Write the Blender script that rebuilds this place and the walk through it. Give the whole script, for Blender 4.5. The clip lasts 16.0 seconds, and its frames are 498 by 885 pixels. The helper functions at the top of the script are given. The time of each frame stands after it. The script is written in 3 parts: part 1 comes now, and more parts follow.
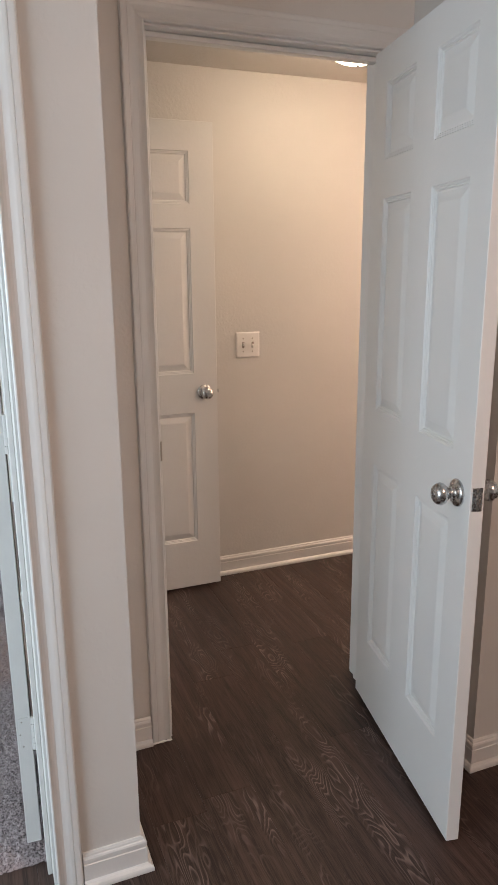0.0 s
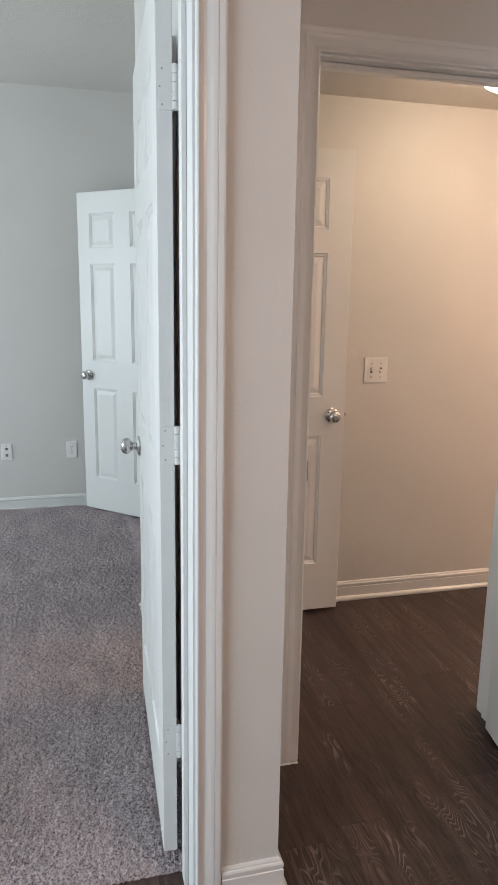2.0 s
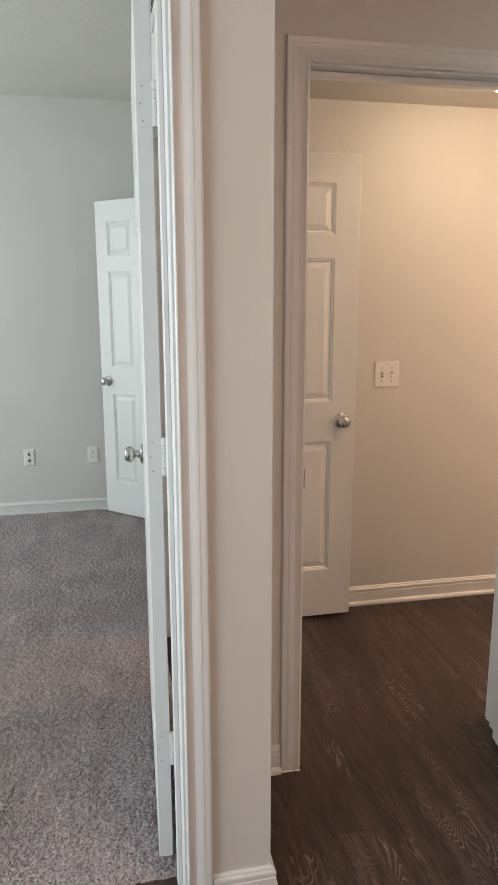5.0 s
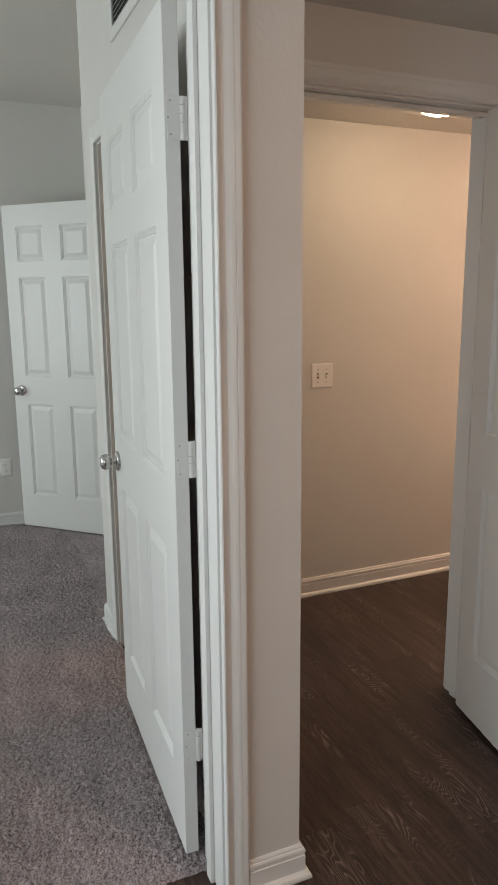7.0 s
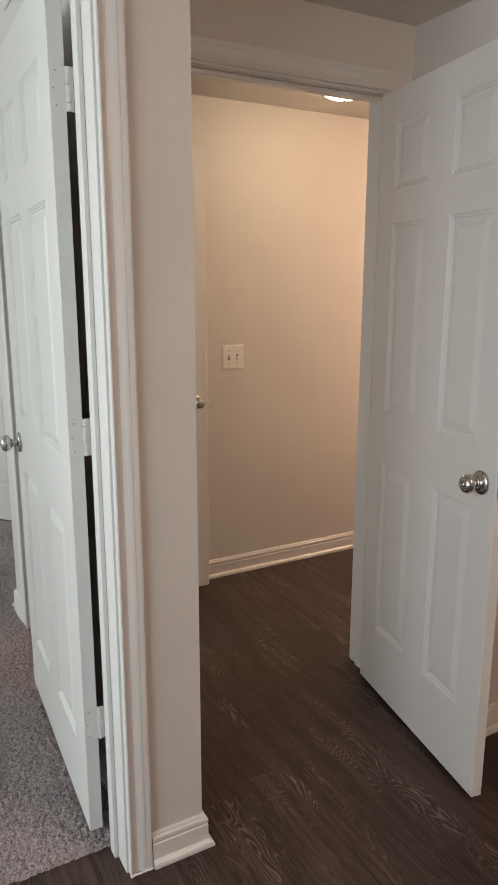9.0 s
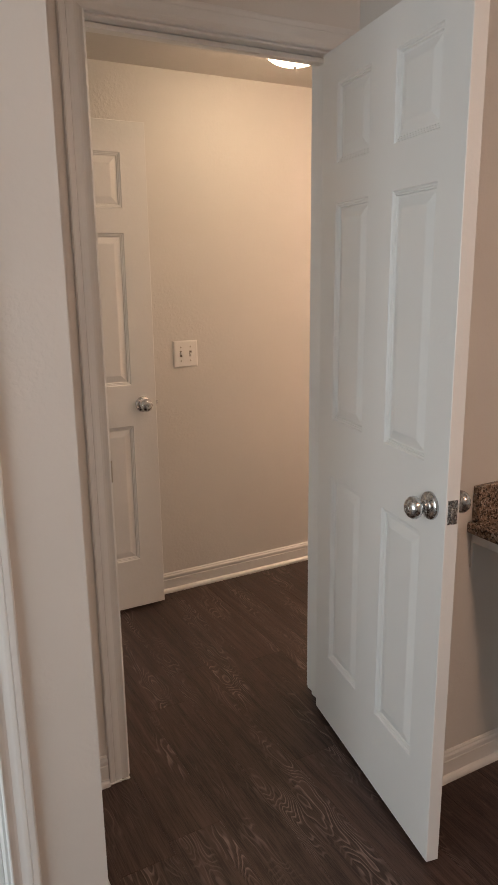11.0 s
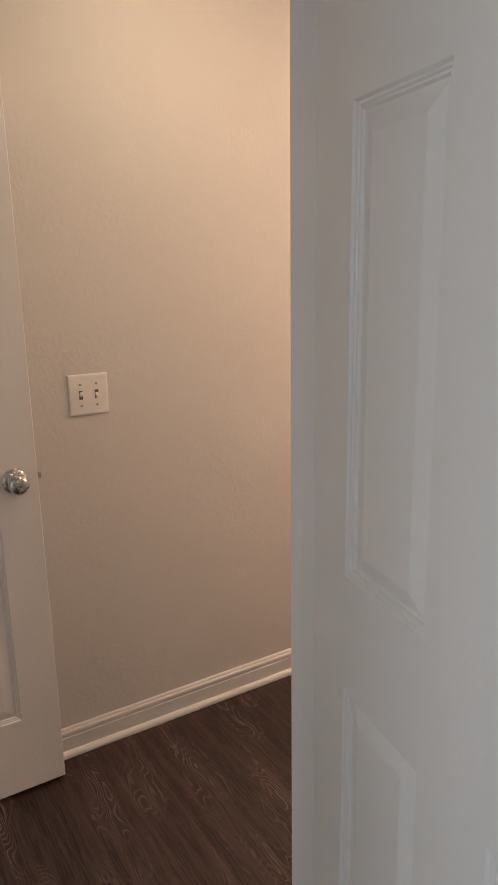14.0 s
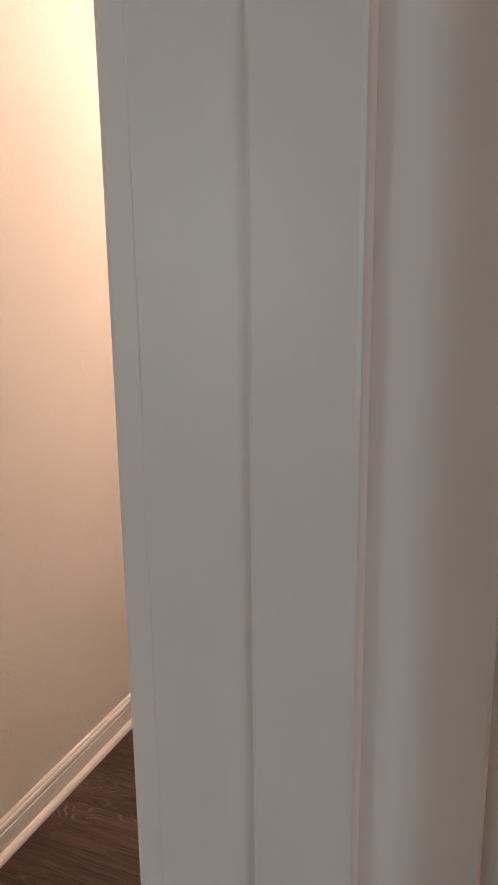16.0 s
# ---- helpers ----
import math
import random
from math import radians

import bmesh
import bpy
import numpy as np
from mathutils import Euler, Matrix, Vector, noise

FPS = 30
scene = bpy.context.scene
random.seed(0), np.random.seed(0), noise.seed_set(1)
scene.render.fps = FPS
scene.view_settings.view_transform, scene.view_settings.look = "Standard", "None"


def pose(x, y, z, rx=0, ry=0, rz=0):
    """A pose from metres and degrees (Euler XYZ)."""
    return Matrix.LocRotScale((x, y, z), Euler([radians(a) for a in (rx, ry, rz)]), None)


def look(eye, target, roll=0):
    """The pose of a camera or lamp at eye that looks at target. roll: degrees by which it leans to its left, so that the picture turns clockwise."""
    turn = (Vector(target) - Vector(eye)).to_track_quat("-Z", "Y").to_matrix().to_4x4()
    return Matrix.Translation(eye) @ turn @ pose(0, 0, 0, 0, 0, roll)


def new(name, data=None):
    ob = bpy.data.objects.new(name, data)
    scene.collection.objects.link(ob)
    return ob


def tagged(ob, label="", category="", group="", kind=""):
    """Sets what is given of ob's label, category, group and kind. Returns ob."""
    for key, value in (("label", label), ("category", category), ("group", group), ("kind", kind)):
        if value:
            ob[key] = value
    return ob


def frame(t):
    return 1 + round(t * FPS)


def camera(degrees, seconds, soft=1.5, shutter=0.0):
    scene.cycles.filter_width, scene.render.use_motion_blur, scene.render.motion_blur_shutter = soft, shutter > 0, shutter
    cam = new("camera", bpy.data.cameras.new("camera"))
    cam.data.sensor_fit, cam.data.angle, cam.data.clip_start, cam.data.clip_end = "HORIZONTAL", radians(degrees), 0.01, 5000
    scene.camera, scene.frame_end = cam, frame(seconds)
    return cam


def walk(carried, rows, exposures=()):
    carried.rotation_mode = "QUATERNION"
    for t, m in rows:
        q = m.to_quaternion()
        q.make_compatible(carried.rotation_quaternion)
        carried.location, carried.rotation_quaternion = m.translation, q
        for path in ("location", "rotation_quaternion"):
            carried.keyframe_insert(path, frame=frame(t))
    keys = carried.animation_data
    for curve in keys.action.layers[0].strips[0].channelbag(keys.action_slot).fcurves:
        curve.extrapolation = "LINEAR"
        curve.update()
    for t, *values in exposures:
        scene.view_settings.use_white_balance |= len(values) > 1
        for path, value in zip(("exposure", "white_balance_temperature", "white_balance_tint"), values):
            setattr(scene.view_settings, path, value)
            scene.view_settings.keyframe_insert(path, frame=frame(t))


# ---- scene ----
cam = camera(38.9, 16.0)
# seconds, eye, yaw, pitch, lean
PATH = [
    (0, (0.658, 0.527, 1.456), -21.67, -13.90, -0.43),
    (0.5, (0.643, 0.543, 1.465), -19.38, -13.48, 0.26),
    (1, (0.612, 0.539, 1.432), -17.38, -12.52, 0.85),
    (1.5, (0.567, 0.524, 1.431), -14.70, -11.83, 1.47),
    (2, (0.481, 0.571, 1.442), -14.68, -11.82, 0.88),
    (2.5, (0.466, 0.578, 1.447), -17.01, -12.09, -1.14),
    (3, (0.584, 0.534, 1.447), -14.75, -12.01, 0.81),
    (3.5, (0.683, 0.513, 1.457), -12.78, -12.45, 0.98),
    (4, (0.706, 0.521, 1.446), -12.45, -11.82, 0.23),
    (4.5, (0.675, 0.530, 1.461), -11.16, -11.87, 0.06),
    (7, (0.212, 0.578, 1.474), -22.98, -11.46, -0.49),
    (7.5, (0.232, 0.557, 1.472), -26.37, -12.08, 0.26),
    (8, (0.252, 0.552, 1.465), -28.07, -12.48, 0.21),
    (8.5, (0.266, 0.537, 1.463), -29.18, -12.64, -0.24),
    (9, (0.272, 0.527, 1.456), -28.97, -12.65, 0.12),
    (9.5, (0.320, 0.519, 1.456), -29.27, -12.82, -0.43),
    (10, (0.448, 0.545, 1.455), -28.83, -13.10, -0.55),
    (12.5, (0.819, 1.041, 1.483), -27.88, -14.40, -1.34),
    (13, (0.976, 1.207, 1.473), -25.95, -14.40, -1.02),
    (13.5, (1.094, 1.355, 1.450), -25.65, -14.29, 0.54),
    (14.0, (1.213, 1.644, 1.456), -31.57, -14.03, -0.99),
    (14.5, (1.327, 1.868, 1.445), -36.17, -14.36, -1.01),
    (15.0, (1.495, 2.108, 1.414), -39.98, -13.78, 0.36),
    (15.5, (1.533, 2.253, 1.390), -50.13, -11.96, 2.05),
    (15.7, (1.594, 2.338, 1.371), -54.54, -12.56, 0.99),
    (15.9, (1.640, 2.409, 1.347), -61.72, -13.27, -0.11),
    (16.0, (1.665, 2.444, 1.319), -67.24, -12.43, -0.71),
]


def facing(yaw, pitch):
    a, b = radians(yaw), radians(pitch)
    return Vector((-math.sin(a) * math.cos(b), math.cos(a) * math.cos(b), math.sin(b)))


ROWS = [(t, look(eye, Vector(eye) + 2 * facing(yaw, pitch), lean)) for t, eye, yaw, pitch, lean in PATH]
walk(cam, ROWS, [
    (0.0, 0.04, 6300, 13), (1.5, 0.04, 6350, 13), (2.5, -0.02, 6400, 14), (3.5, 0.06, 6750, 14), (4.5, 0.08, 6750, 13), (7.0, -0.5, 6950, 14), (8.5, -0.34, 7050, 15),
    (10.0, -0.3, 7050, 15), (12.5, -0.1, 6650, 14), (13.5, -0.24, 6600, 15), (14.5, -0.34, 6600, 15), (15.5, -0.44, 6650, 16), (16.0, -0.32, 6600, 16),
])

# ---- light ----
world = bpy.data.worlds.new("sky")
scene.world = world
world.use_nodes = True
sky = world.node_tree.nodes.new("ShaderNodeTexSky")
sky.sky_type, sky.sun_disc = "NISHITA", False
sky.sun_elevation, sky.sun_rotation = radians(40), radians(150)
world.node_tree.links.new(sky.outputs[0], world.node_tree.nodes["Background"].inputs[0])
world.node_tree.nodes["Background"].inputs[1].default_value = 0.08


def window_light(name, m, width, height, watts, colour):
    data = bpy.data.lights.new(name, "AREA")
    data.shape, data.size, data.size_y, data.energy, data.color = "RECTANGLE", width, height, watts, colour
    ob = new(name, data)
    ob.matrix_world = m
    return ob


DAY = (0.77, 0.925, 0.97)
window_light("living_window_light", look((-1.56, 0.78, 1.375), (0.0, 0.78, 1.375)), 1.9, 1.5, 54, (0.82, 0.94, 1.0))
window_light("bedroom_window_light", look((-2.95, 3.9, 1.5), (0.0, 3.9, 1.4)), 1.8, 1.5, 84, DAY)


# ---- materials ----
def material(name):
    m = bpy.data.materials.new(name)
    m.use_nodes = True
    return m, m.node_tree, m.node_tree.nodes["Principled BSDF"]


def node(tree, kind, **values):
    n = tree.nodes.new(kind)
    for key, value in values.items():
        n.inputs[key.replace("_", " ")].default_value = value
    return n


def ramp(tree, source, stops):
    n = tree.nodes.new("ShaderNodeValToRGB")
    while len(n.color_ramp.elements) < len(stops):
        n.color_ramp.elements.new(0.5)
    for e, (p, c) in zip(n.color_ramp.elements, stops):
        e.position, e.color = p, (c, c, c, 1) if isinstance(c, (int, float)) else (*c, 1)
    tree.links.new(source, n.inputs[0])
    return n.outputs[0]


def mix(tree, kind, factor, a, b):
    n = tree.nodes.new("ShaderNodeMix")
    n.data_type, n.blend_type = "RGBA", kind
    for i, v in ((0, factor), (6, a), (7, b)):
        if isinstance(v, bpy.types.NodeSocket):
            tree.links.new(v, n.inputs[i])
        else:
            n.inputs[i].default_value = v if i == 0 else (*v, 1)
    return n.outputs[2]


def noisy(tree, coords, scale, detail=3.0, rough=0.55):
    n = node(tree, "ShaderNodeTexNoise", Scale=scale, Detail=detail, Roughness=rough)
    tree.links.new(coords, n.inputs["Vector"])
    return n.outputs["Fac"]


def bump(tree, bsdf, height, strength, distance, under=None):
    n = node(tree, "ShaderNodeBump", Strength=strength, Distance=distance)
    tree.links.new(height, n.inputs["Height"])
    if under:
        tree.links.new(under, n.inputs["Normal"])
    tree.links.new(n.outputs[0], bsdf.inputs["Normal"])
    return n.outputs[0]


def paint(name, colour, roughness, lumps, lump_depth, variation=0.03, spec=0.4):
    """Wall or trim paint: faint tonal drift and a raised texture of that size."""
    m, tree, bsdf = material(name)
    at = tree.nodes.new("ShaderNodeTexCoord").outputs["Object"]
    drift = ramp(tree, noisy(tree, at, 2.3, 4), [(0.3, 1 - variation), (0.7, 1.0)])
    tree.links.new(mix(tree, "MULTIPLY", 1.0, colour, drift), bsdf.inputs["Base Color"])
    bsdf.inputs["Roughness"].default_value = roughness
    bsdf.inputs["Specular IOR Level"].default_value = spec
    rough = ramp(tree, noisy(tree, at, 14, 3), [(0.3, roughness * 0.9), (0.75, min(1, roughness * 1.12))])
    tree.links.new(rough, bsdf.inputs["Roughness"])
    peel = ramp(tree, noisy(tree, at, lumps, 2.5, 0.5), [(0.42, 0.0), (0.62, 1.0)])
    patch = ramp(tree, noisy(tree, at, 3.1, 2), [(0.36, 0.12), (0.62, 1.0)])
    bump(tree, bsdf, mix(tree, "MULTIPLY", 1.0, peel, patch), 1.0, lump_depth)
    return m


WALL = paint("wall_paint", (0.72, 0.70, 0.67), 0.54, 85, 0.00033, 0.04, 0.5)
CEIL = paint("ceiling_paint", (0.70, 0.67, 0.62), 0.75, 90, 0.0008)
TRIM = paint("trim_enamel", (0.76, 0.755, 0.74), 0.33, 60, 0.00012, 0.03, 0.5)
DOORS = paint("door_enamel", (0.76, 0.755, 0.74), 0.38, 75, 0.00015, 0.03, 0.5)
PLATE = paint("plate_plastic", (0.9, 0.885, 0.86), 0.3, 20, 0.00003, 0.01, 0.5)


def metal(name, colour, roughness):
    m, tree, bsdf = material(name)
    at = tree.nodes.new("ShaderNodeTexCoord").outputs["Object"]
    bsdf.inputs["Metallic"].default_value = 1.0
    bsdf.inputs["Base Color"].default_value = (*colour, 1)
    tree.links.new(ramp(tree, noisy(tree, at, 180, 2), [(0.3, roughness * 0.95), (0.7, roughness * 1.05)]), bsdf.inputs["Roughness"])
    return m


NICKEL = metal("satin_nickel", (0.56, 0.555, 0.55), 0.27)
STEEL = metal("worn_steel", (0.42, 0.38, 0.33), 0.4)


def plain(name, colour, roughness):
    m, tree, bsdf = material(name)
    bsdf.inputs["Base Color"].default_value = (*colour, 1)
    bsdf.inputs["Roughness"].default_value = roughness
    return m


# paints the shade inside slots, holes and duct; also colours jack collars and subfloor
DARK = plain("near_black", (0.02, 0.018, 0.016), 0.7)


def vinyl():
    """Dark oak vinyl plank: cathedral grain along y, limed pores, each plank its own tone."""
    m, tree, bsdf = material("dark_oak_vinyl")
    links = tree.links
    at = tree.nodes.new("ShaderNodeTexCoord").outputs["Object"]
    luck = tree.nodes.new("ShaderNodeObjectInfo").outputs["Random"]
    shift = tree.nodes.new("ShaderNodeCombineXYZ")
    for i, k in enumerate((7.3, 31.0, 13.7)):
        s = tree.nodes.new("ShaderNodeMath")
        s.operation = "MULTIPLY"
        links.new(luck, s.inputs[0])
        s.inputs[1].default_value = k
        links.new(s.outputs[0], shift.inputs[i])
    moved = tree.nodes.new("ShaderNodeVectorMath")
    links.new(at, moved.inputs[0])
    links.new(shift.outputs[0], moved.inputs[1])
    def stretched(x, y):
        n = tree.nodes.new("ShaderNodeMapping")
        n.inputs["Scale"].default_value = (x, y, 1)
        links.new(moved.outputs[0], n.inputs[0])
        return n.outputs[0]
    # contour lines of a stretched hill field make the cathedral arches
    hill = noisy(tree, stretched(11.0, 2.6), 1.0, 2.0, 0.45)
    waves = tree.nodes.new("ShaderNodeMath")
    waves.operation = "MULTIPLY"
    links.new(hill, waves.inputs[0])
    waves.inputs[1].default_value = 26.0
    wobble = noisy(tree, stretched(60, 9), 1.0, 2, 0.6)
    add = tree.nodes.new("ShaderNodeMath")
    add.operation = "MULTIPLY_ADD"
    links.new(wobble, add.inputs[0])
    add.inputs[1].default_value = 1.1
    links.new(waves.outputs[0], add.inputs[2])
    saw = tree.nodes.new("ShaderNodeMath")
    saw.operation = "FRACT"
    links.new(add.outputs[0], saw.inputs[0])
    arches = ramp(tree, saw.outputs[0], [(0.0, 0.0), (0.55, 0.06), (0.84, 1.0), (1.0, 0.0)])
    pores = ramp(tree, noisy(tree, stretched(300, 11), 1.0, 3, 0.65), [(0.44, 0.0), (0.60, 1.0)])
    limed = ramp(tree, noisy(tree, stretched(9, 2.2), 1.0, 3, 0.6), [(0.50, 0.0), (0.72, 1.0)])
    tone = ramp(tree, noisy(tree, stretched(46, 1.7), 1.0, 6, 0.7), [(0.34, (0.015, 0.0084, 0.0068)), (0.5, (0.037, 0.0205, 0.0163)), (0.70, (0.086, 0.052, 0.042))])
    plank = ramp(tree, luck, [(0.0, 0.66), (1.0, 1.2)])
    base = mix(tree, "MULTIPLY", 1.0, tone, plank)
    lines = mix(tree, "MULTIPLY", 1.0, arches, limed)
    grey = tree.nodes.new("ShaderNodeMath")
    grey.operation = "MULTIPLY"
    links.new(lines, grey.inputs[0])
    grey.inputs[1].default_value = 0.95
    base = mix(tree, "MIX", grey.outputs[0], base, (0.26, 0.192, 0.165))
    fine = tree.nodes.new("ShaderNodeMath")
    fine.operation = "MULTIPLY"
    links.new(pores, fine.inputs[0])
    fine.inputs[1].default_value = 0.44
    base = mix(tree, "MIX", fine.outputs[0], base, (0.108, 0.071, 0.058))
    links.new(base, bsdf.inputs["Base Color"])
    links.new(ramp(tree, pores, [(0.0, 0.36), (1.0, 0.52)]), bsdf.inputs["Roughness"])
    bsdf.inputs["Specular IOR Level"].default_value = 0.35
    bump(tree, bsdf, pores, 0.35, 0.0004)
    return m


VINYL = vinyl()


def carpet_fibre():
    m, tree, bsdf = material("carpet_pile")
    at = tree.nodes.new("ShaderNodeTexCoord").outputs["Object"]
    fleck = ramp(tree, noisy(tree, at, 190, 2, 0.75), [(0.36, (0.12, 0.097, 0.102)), (0.45, (0.42, 0.352, 0.362)), (0.66, (0.68, 0.595, 0.605))])
    brushed = tree.nodes.new("ShaderNodeMapping")
    brushed.inputs["Rotation"].default_value = (0, 0, 0.5)
    brushed.inputs["Scale"].default_value = (1.0, 0.42, 1.0)
    tree.links.new(at, brushed.inputs[0])
    tracks = ramp(tree, noisy(tree, brushed.outputs[0], 9, 5, 0.65), [(0.36, 0.88), (0.52, 0.98), (0.68, 1.14)])
    worn = ramp(tree, noisy(tree, at, 2.6, 3, 0.6), [(0.3, 0.88), (0.7, 1.08)])
    tree.links.new(mix(tree, "MULTIPLY", 1.0, mix(tree, "MULTIPLY", 1.0, fleck, tracks), worn), bsdf.inputs["Base Color"])
    bsdf.inputs["Roughness"].default_value = 0.95
    bsdf.inputs["Specular IOR Level"].default_value = 0.1
    bump(tree, bsdf, noisy(tree, at, 300, 3, 0.7), 1.0, 0.005)
    return m


CARPET = carpet_fibre()


def granite():
    m, tree, bsdf = material("brown_granite")
    at = tree.nodes.new("ShaderNodeTexCoord").outputs["Object"]
    v = node(tree, "ShaderNodeTexVoronoi", Scale=230.0)
    tree.links.new(at, v.inputs["Vector"])
    grains = ramp(tree, v.outputs["Color"], [(0.15, (0.02, 0.017, 0.015)), (0.45, (0.20, 0.13, 0.09)), (0.7, (0.34, 0.25, 0.19)), (0.95, (0.5, 0.43, 0.37))])
    cloud = ramp(tree, noisy(tree, at, 30, 4), [(0.3, 0.6), (0.7, 1.15)])
    tree.links.new(mix(tree, "MULTIPLY", 1.0, grains, cloud), bsdf.inputs["Base Color"])
    bsdf.inputs["Roughness"].default_value = 0.15
    return m


GRANITE = granite()


def lit_glass(name, colour, strength):
    m, tree, bsdf = material(name)
    bsdf.inputs["Base Color"].default_value = (0.9, 0.86, 0.8, 1)
    bsdf.inputs["Roughness"].default_value = 0.25
    bsdf.inputs["Emission Color"].default_value = (*colour, 1)
    bsdf.inputs["Emission Strength"].default_value = strength
    return m


OPAL = lit_glass("lit_opal_glass", (1.0, 0.78, 0.53), 28.0)
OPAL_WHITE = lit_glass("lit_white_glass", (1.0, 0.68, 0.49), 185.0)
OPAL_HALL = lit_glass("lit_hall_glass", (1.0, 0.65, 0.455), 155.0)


# ---- mesh helpers ----
def mesh_of(bm, material_, smooth=False):
    bmesh.ops.recalc_face_normals(bm, faces=bm.faces)
    data = bpy.data.meshes.new("mesh")
    bm.to_mesh(data)
    bm.free()
    data.materials.append(material_)
    if smooth:
        for p in data.polygons:
            p.use_smooth = True
    return data


def part(name, bm, material_, parent=None, label="", smooth=False):
    ob = new(name, mesh_of(bm, material_, smooth))
    ob.parent = parent
    if label:
        tagged(ob, label)
    return ob


def box(bm, x0, x1, y0, y1, z0, z1, bevel=0.0, segments=1):
    made = bmesh.ops.create_cube(bm, size=1.0)["verts"]
    for v in made:
        v.co = Vector((x0 + (v.co.x + 0.5) * (x1 - x0), y0 + (v.co.y + 0.5) * (y1 - y0), z0 + (v.co.z + 0.5) * (z1 - z0)))
    if bevel:
        edges = list({e for v in made for e in v.link_edges})
        bmesh.ops.bevel(bm, geom=edges, offset=bevel, segments=segments, profile=0.5, affect="EDGES")
    return made


def boxes(*dims, bevel=0.0, segments=1):
    bm = bmesh.new()
    for d in dims:
        box(bm, *d, bevel=bevel, segments=segments)
    return bm


def lathe(profile, steps=32, axis="x"):
    """A turned solid: (distance along the axis, radius) from end to end."""
    bm = bmesh.new()
    rings = []
    for d, r in profile:
        ring = []
        for i in range(steps):
            a = 2 * math.pi * i / steps
            c, s = r * math.cos(a), r * math.sin(a)
            ring.append(bm.verts.new({"x": (d, c, s), "y": (c, d, s), "z": (c, s, d)}[axis]))
        rings.append(ring)
    for a, b in zip(rings, rings[1:]):
        for i in range(steps):
            bm.faces.new((a[i], a[(i + 1) % steps], b[(i + 1) % steps], b[i]))
    bm.faces.new(rings[0])
    bm.faces.new(rings[-1])
    return bm


def swept(profile, stations):
    """A profile carried through stations; each station maps (u, v) to a point."""
    bm = bmesh.new()
    rows = [[bm.verts.new(s(u, v)) for u, v in profile] for s in stations]
    n = len(profile)
    for a, b in zip(rows, rows[1:]):
        for i in range(n):
            bm.faces.new((a[i], a[(i + 1) % n], b[(i + 1) % n], b[i]))
    bm.faces.new(rows[0])
    bm.faces.new(rows[-1])
    return bm


def structure(name, bm, material_, label, category):
    return tagged(part(name, bm, material_), label, category, kind="structure")


def empty(name, m):
    ob = new(name)
    ob.empty_display_size = 0.05
    ob.matrix_world = m
    return ob


# ---- plan ----
HALL_TOP, BED_TOP, BATH_TOP = 2.262, 2.665, 2.262
HEAD, BED_HEAD = 2.050, 2.098
WA, WB_ = 1.99, 2.125            # wall with the bedroom door
PX = 0.942                       # corner beside the alcove
W2A, W2B = 2.451, 2.566          # wall with the bathroom door
RX = 1.944                       # right side of the alcove
D2L, D2R = 1.150, 1.863          # bathroom door opening
D1L, D1R = -0.098, 0.731         # bedroom door opening
SX = 0.798                       # bedroom side wall
CX = 1.112                       # bedroom closet wall
BACK = 3.557
BED_BACK = 5.37
CORNER = 3.672

structure("wall_bedroom_front", boxes((-1.6, D1L - 0.012, WA, WB_, 0, BED_TOP), (D1L - 0.012, D1R + 0.012, WA, WB_, BED_HEAD + 0.012, BED_TOP), (D1R + 0.012, PX, WA, WB_, 0, BED_TOP)), WALL,
          "off-white painted textured drywall wall between hall and bedroom", "wall")
DL, DR = 2.69, 3.405            # doorway from bedroom to bathroom
structure("wall_bathroom_side", boxes((SX, PX, WB_, DL - 0.012, 0, BED_TOP), (SX, PX, DL - 0.012, DR + 0.012, HEAD + 0.012, BED_TOP), (SX, PX, DR + 0.012, CORNER, 0, BED_TOP)), WALL,
          "off-white textured drywall wall between bedroom and bathroom", "wall")
structure("wall_bathroom_front", boxes((PX, D2L - 0.012, W2A, W2B, 0, HALL_TOP), (D2L - 0.012, D2R + 0.012, W2A, W2B, HEAD + 0.012, HALL_TOP), (D2R + 0.012, 4.3, W2A, W2B, 0, HALL_TOP)), WALL,
          "warm beige textured drywall wall round the bathroom door", "wall")
structure("wall_alcove_side", boxes((RX, RX + 0.115, 2.095, W2A, 0, HALL_TOP), (RX, 3.1, 1.975, 2.095, 0, HALL_TOP)), WALL,
          "off-white textured drywall wall beside the open door", "wall")
structure("wall_bathroom_back", boxes((PX, 4.3, BACK, BACK + 0.115, 0, BATH_TOP)), WALL, "warm lit off-white wall with knockdown texture", "wall")
structure("wall_bathroom_end", boxes((4.2, 4.3, W2B, BACK, 0, BATH_TOP)), WALL, "off-white textured bathroom end wall", "wall")
structure("wall_bedroom_back", boxes((-3.0, 1.3, BED_BACK, BED_BACK + 0.115, 0, BED_TOP)), WALL, "pale grey-white bedroom back wall", "wall")
structure("wall_bedroom_closet", boxes((CX, 1.3, CORNER - 0.115, 4.05, 0, BED_TOP), (CX, 1.3, 4.05, 4.80, HEAD, BED_TOP), (CX, 1.3, 4.80, BED_BACK, 0, BED_TOP),
          (PX, CX, CORNER - 0.115, CORNER, 0, BED_TOP)), WALL, "pale bedroom wall with a closet doorway", "wall")
structure("wall_closet_back", boxes((1.9, 2.0, 3.7, BED_BACK, 0, BED_TOP)), WALL, "plain white closet wall", "wall")
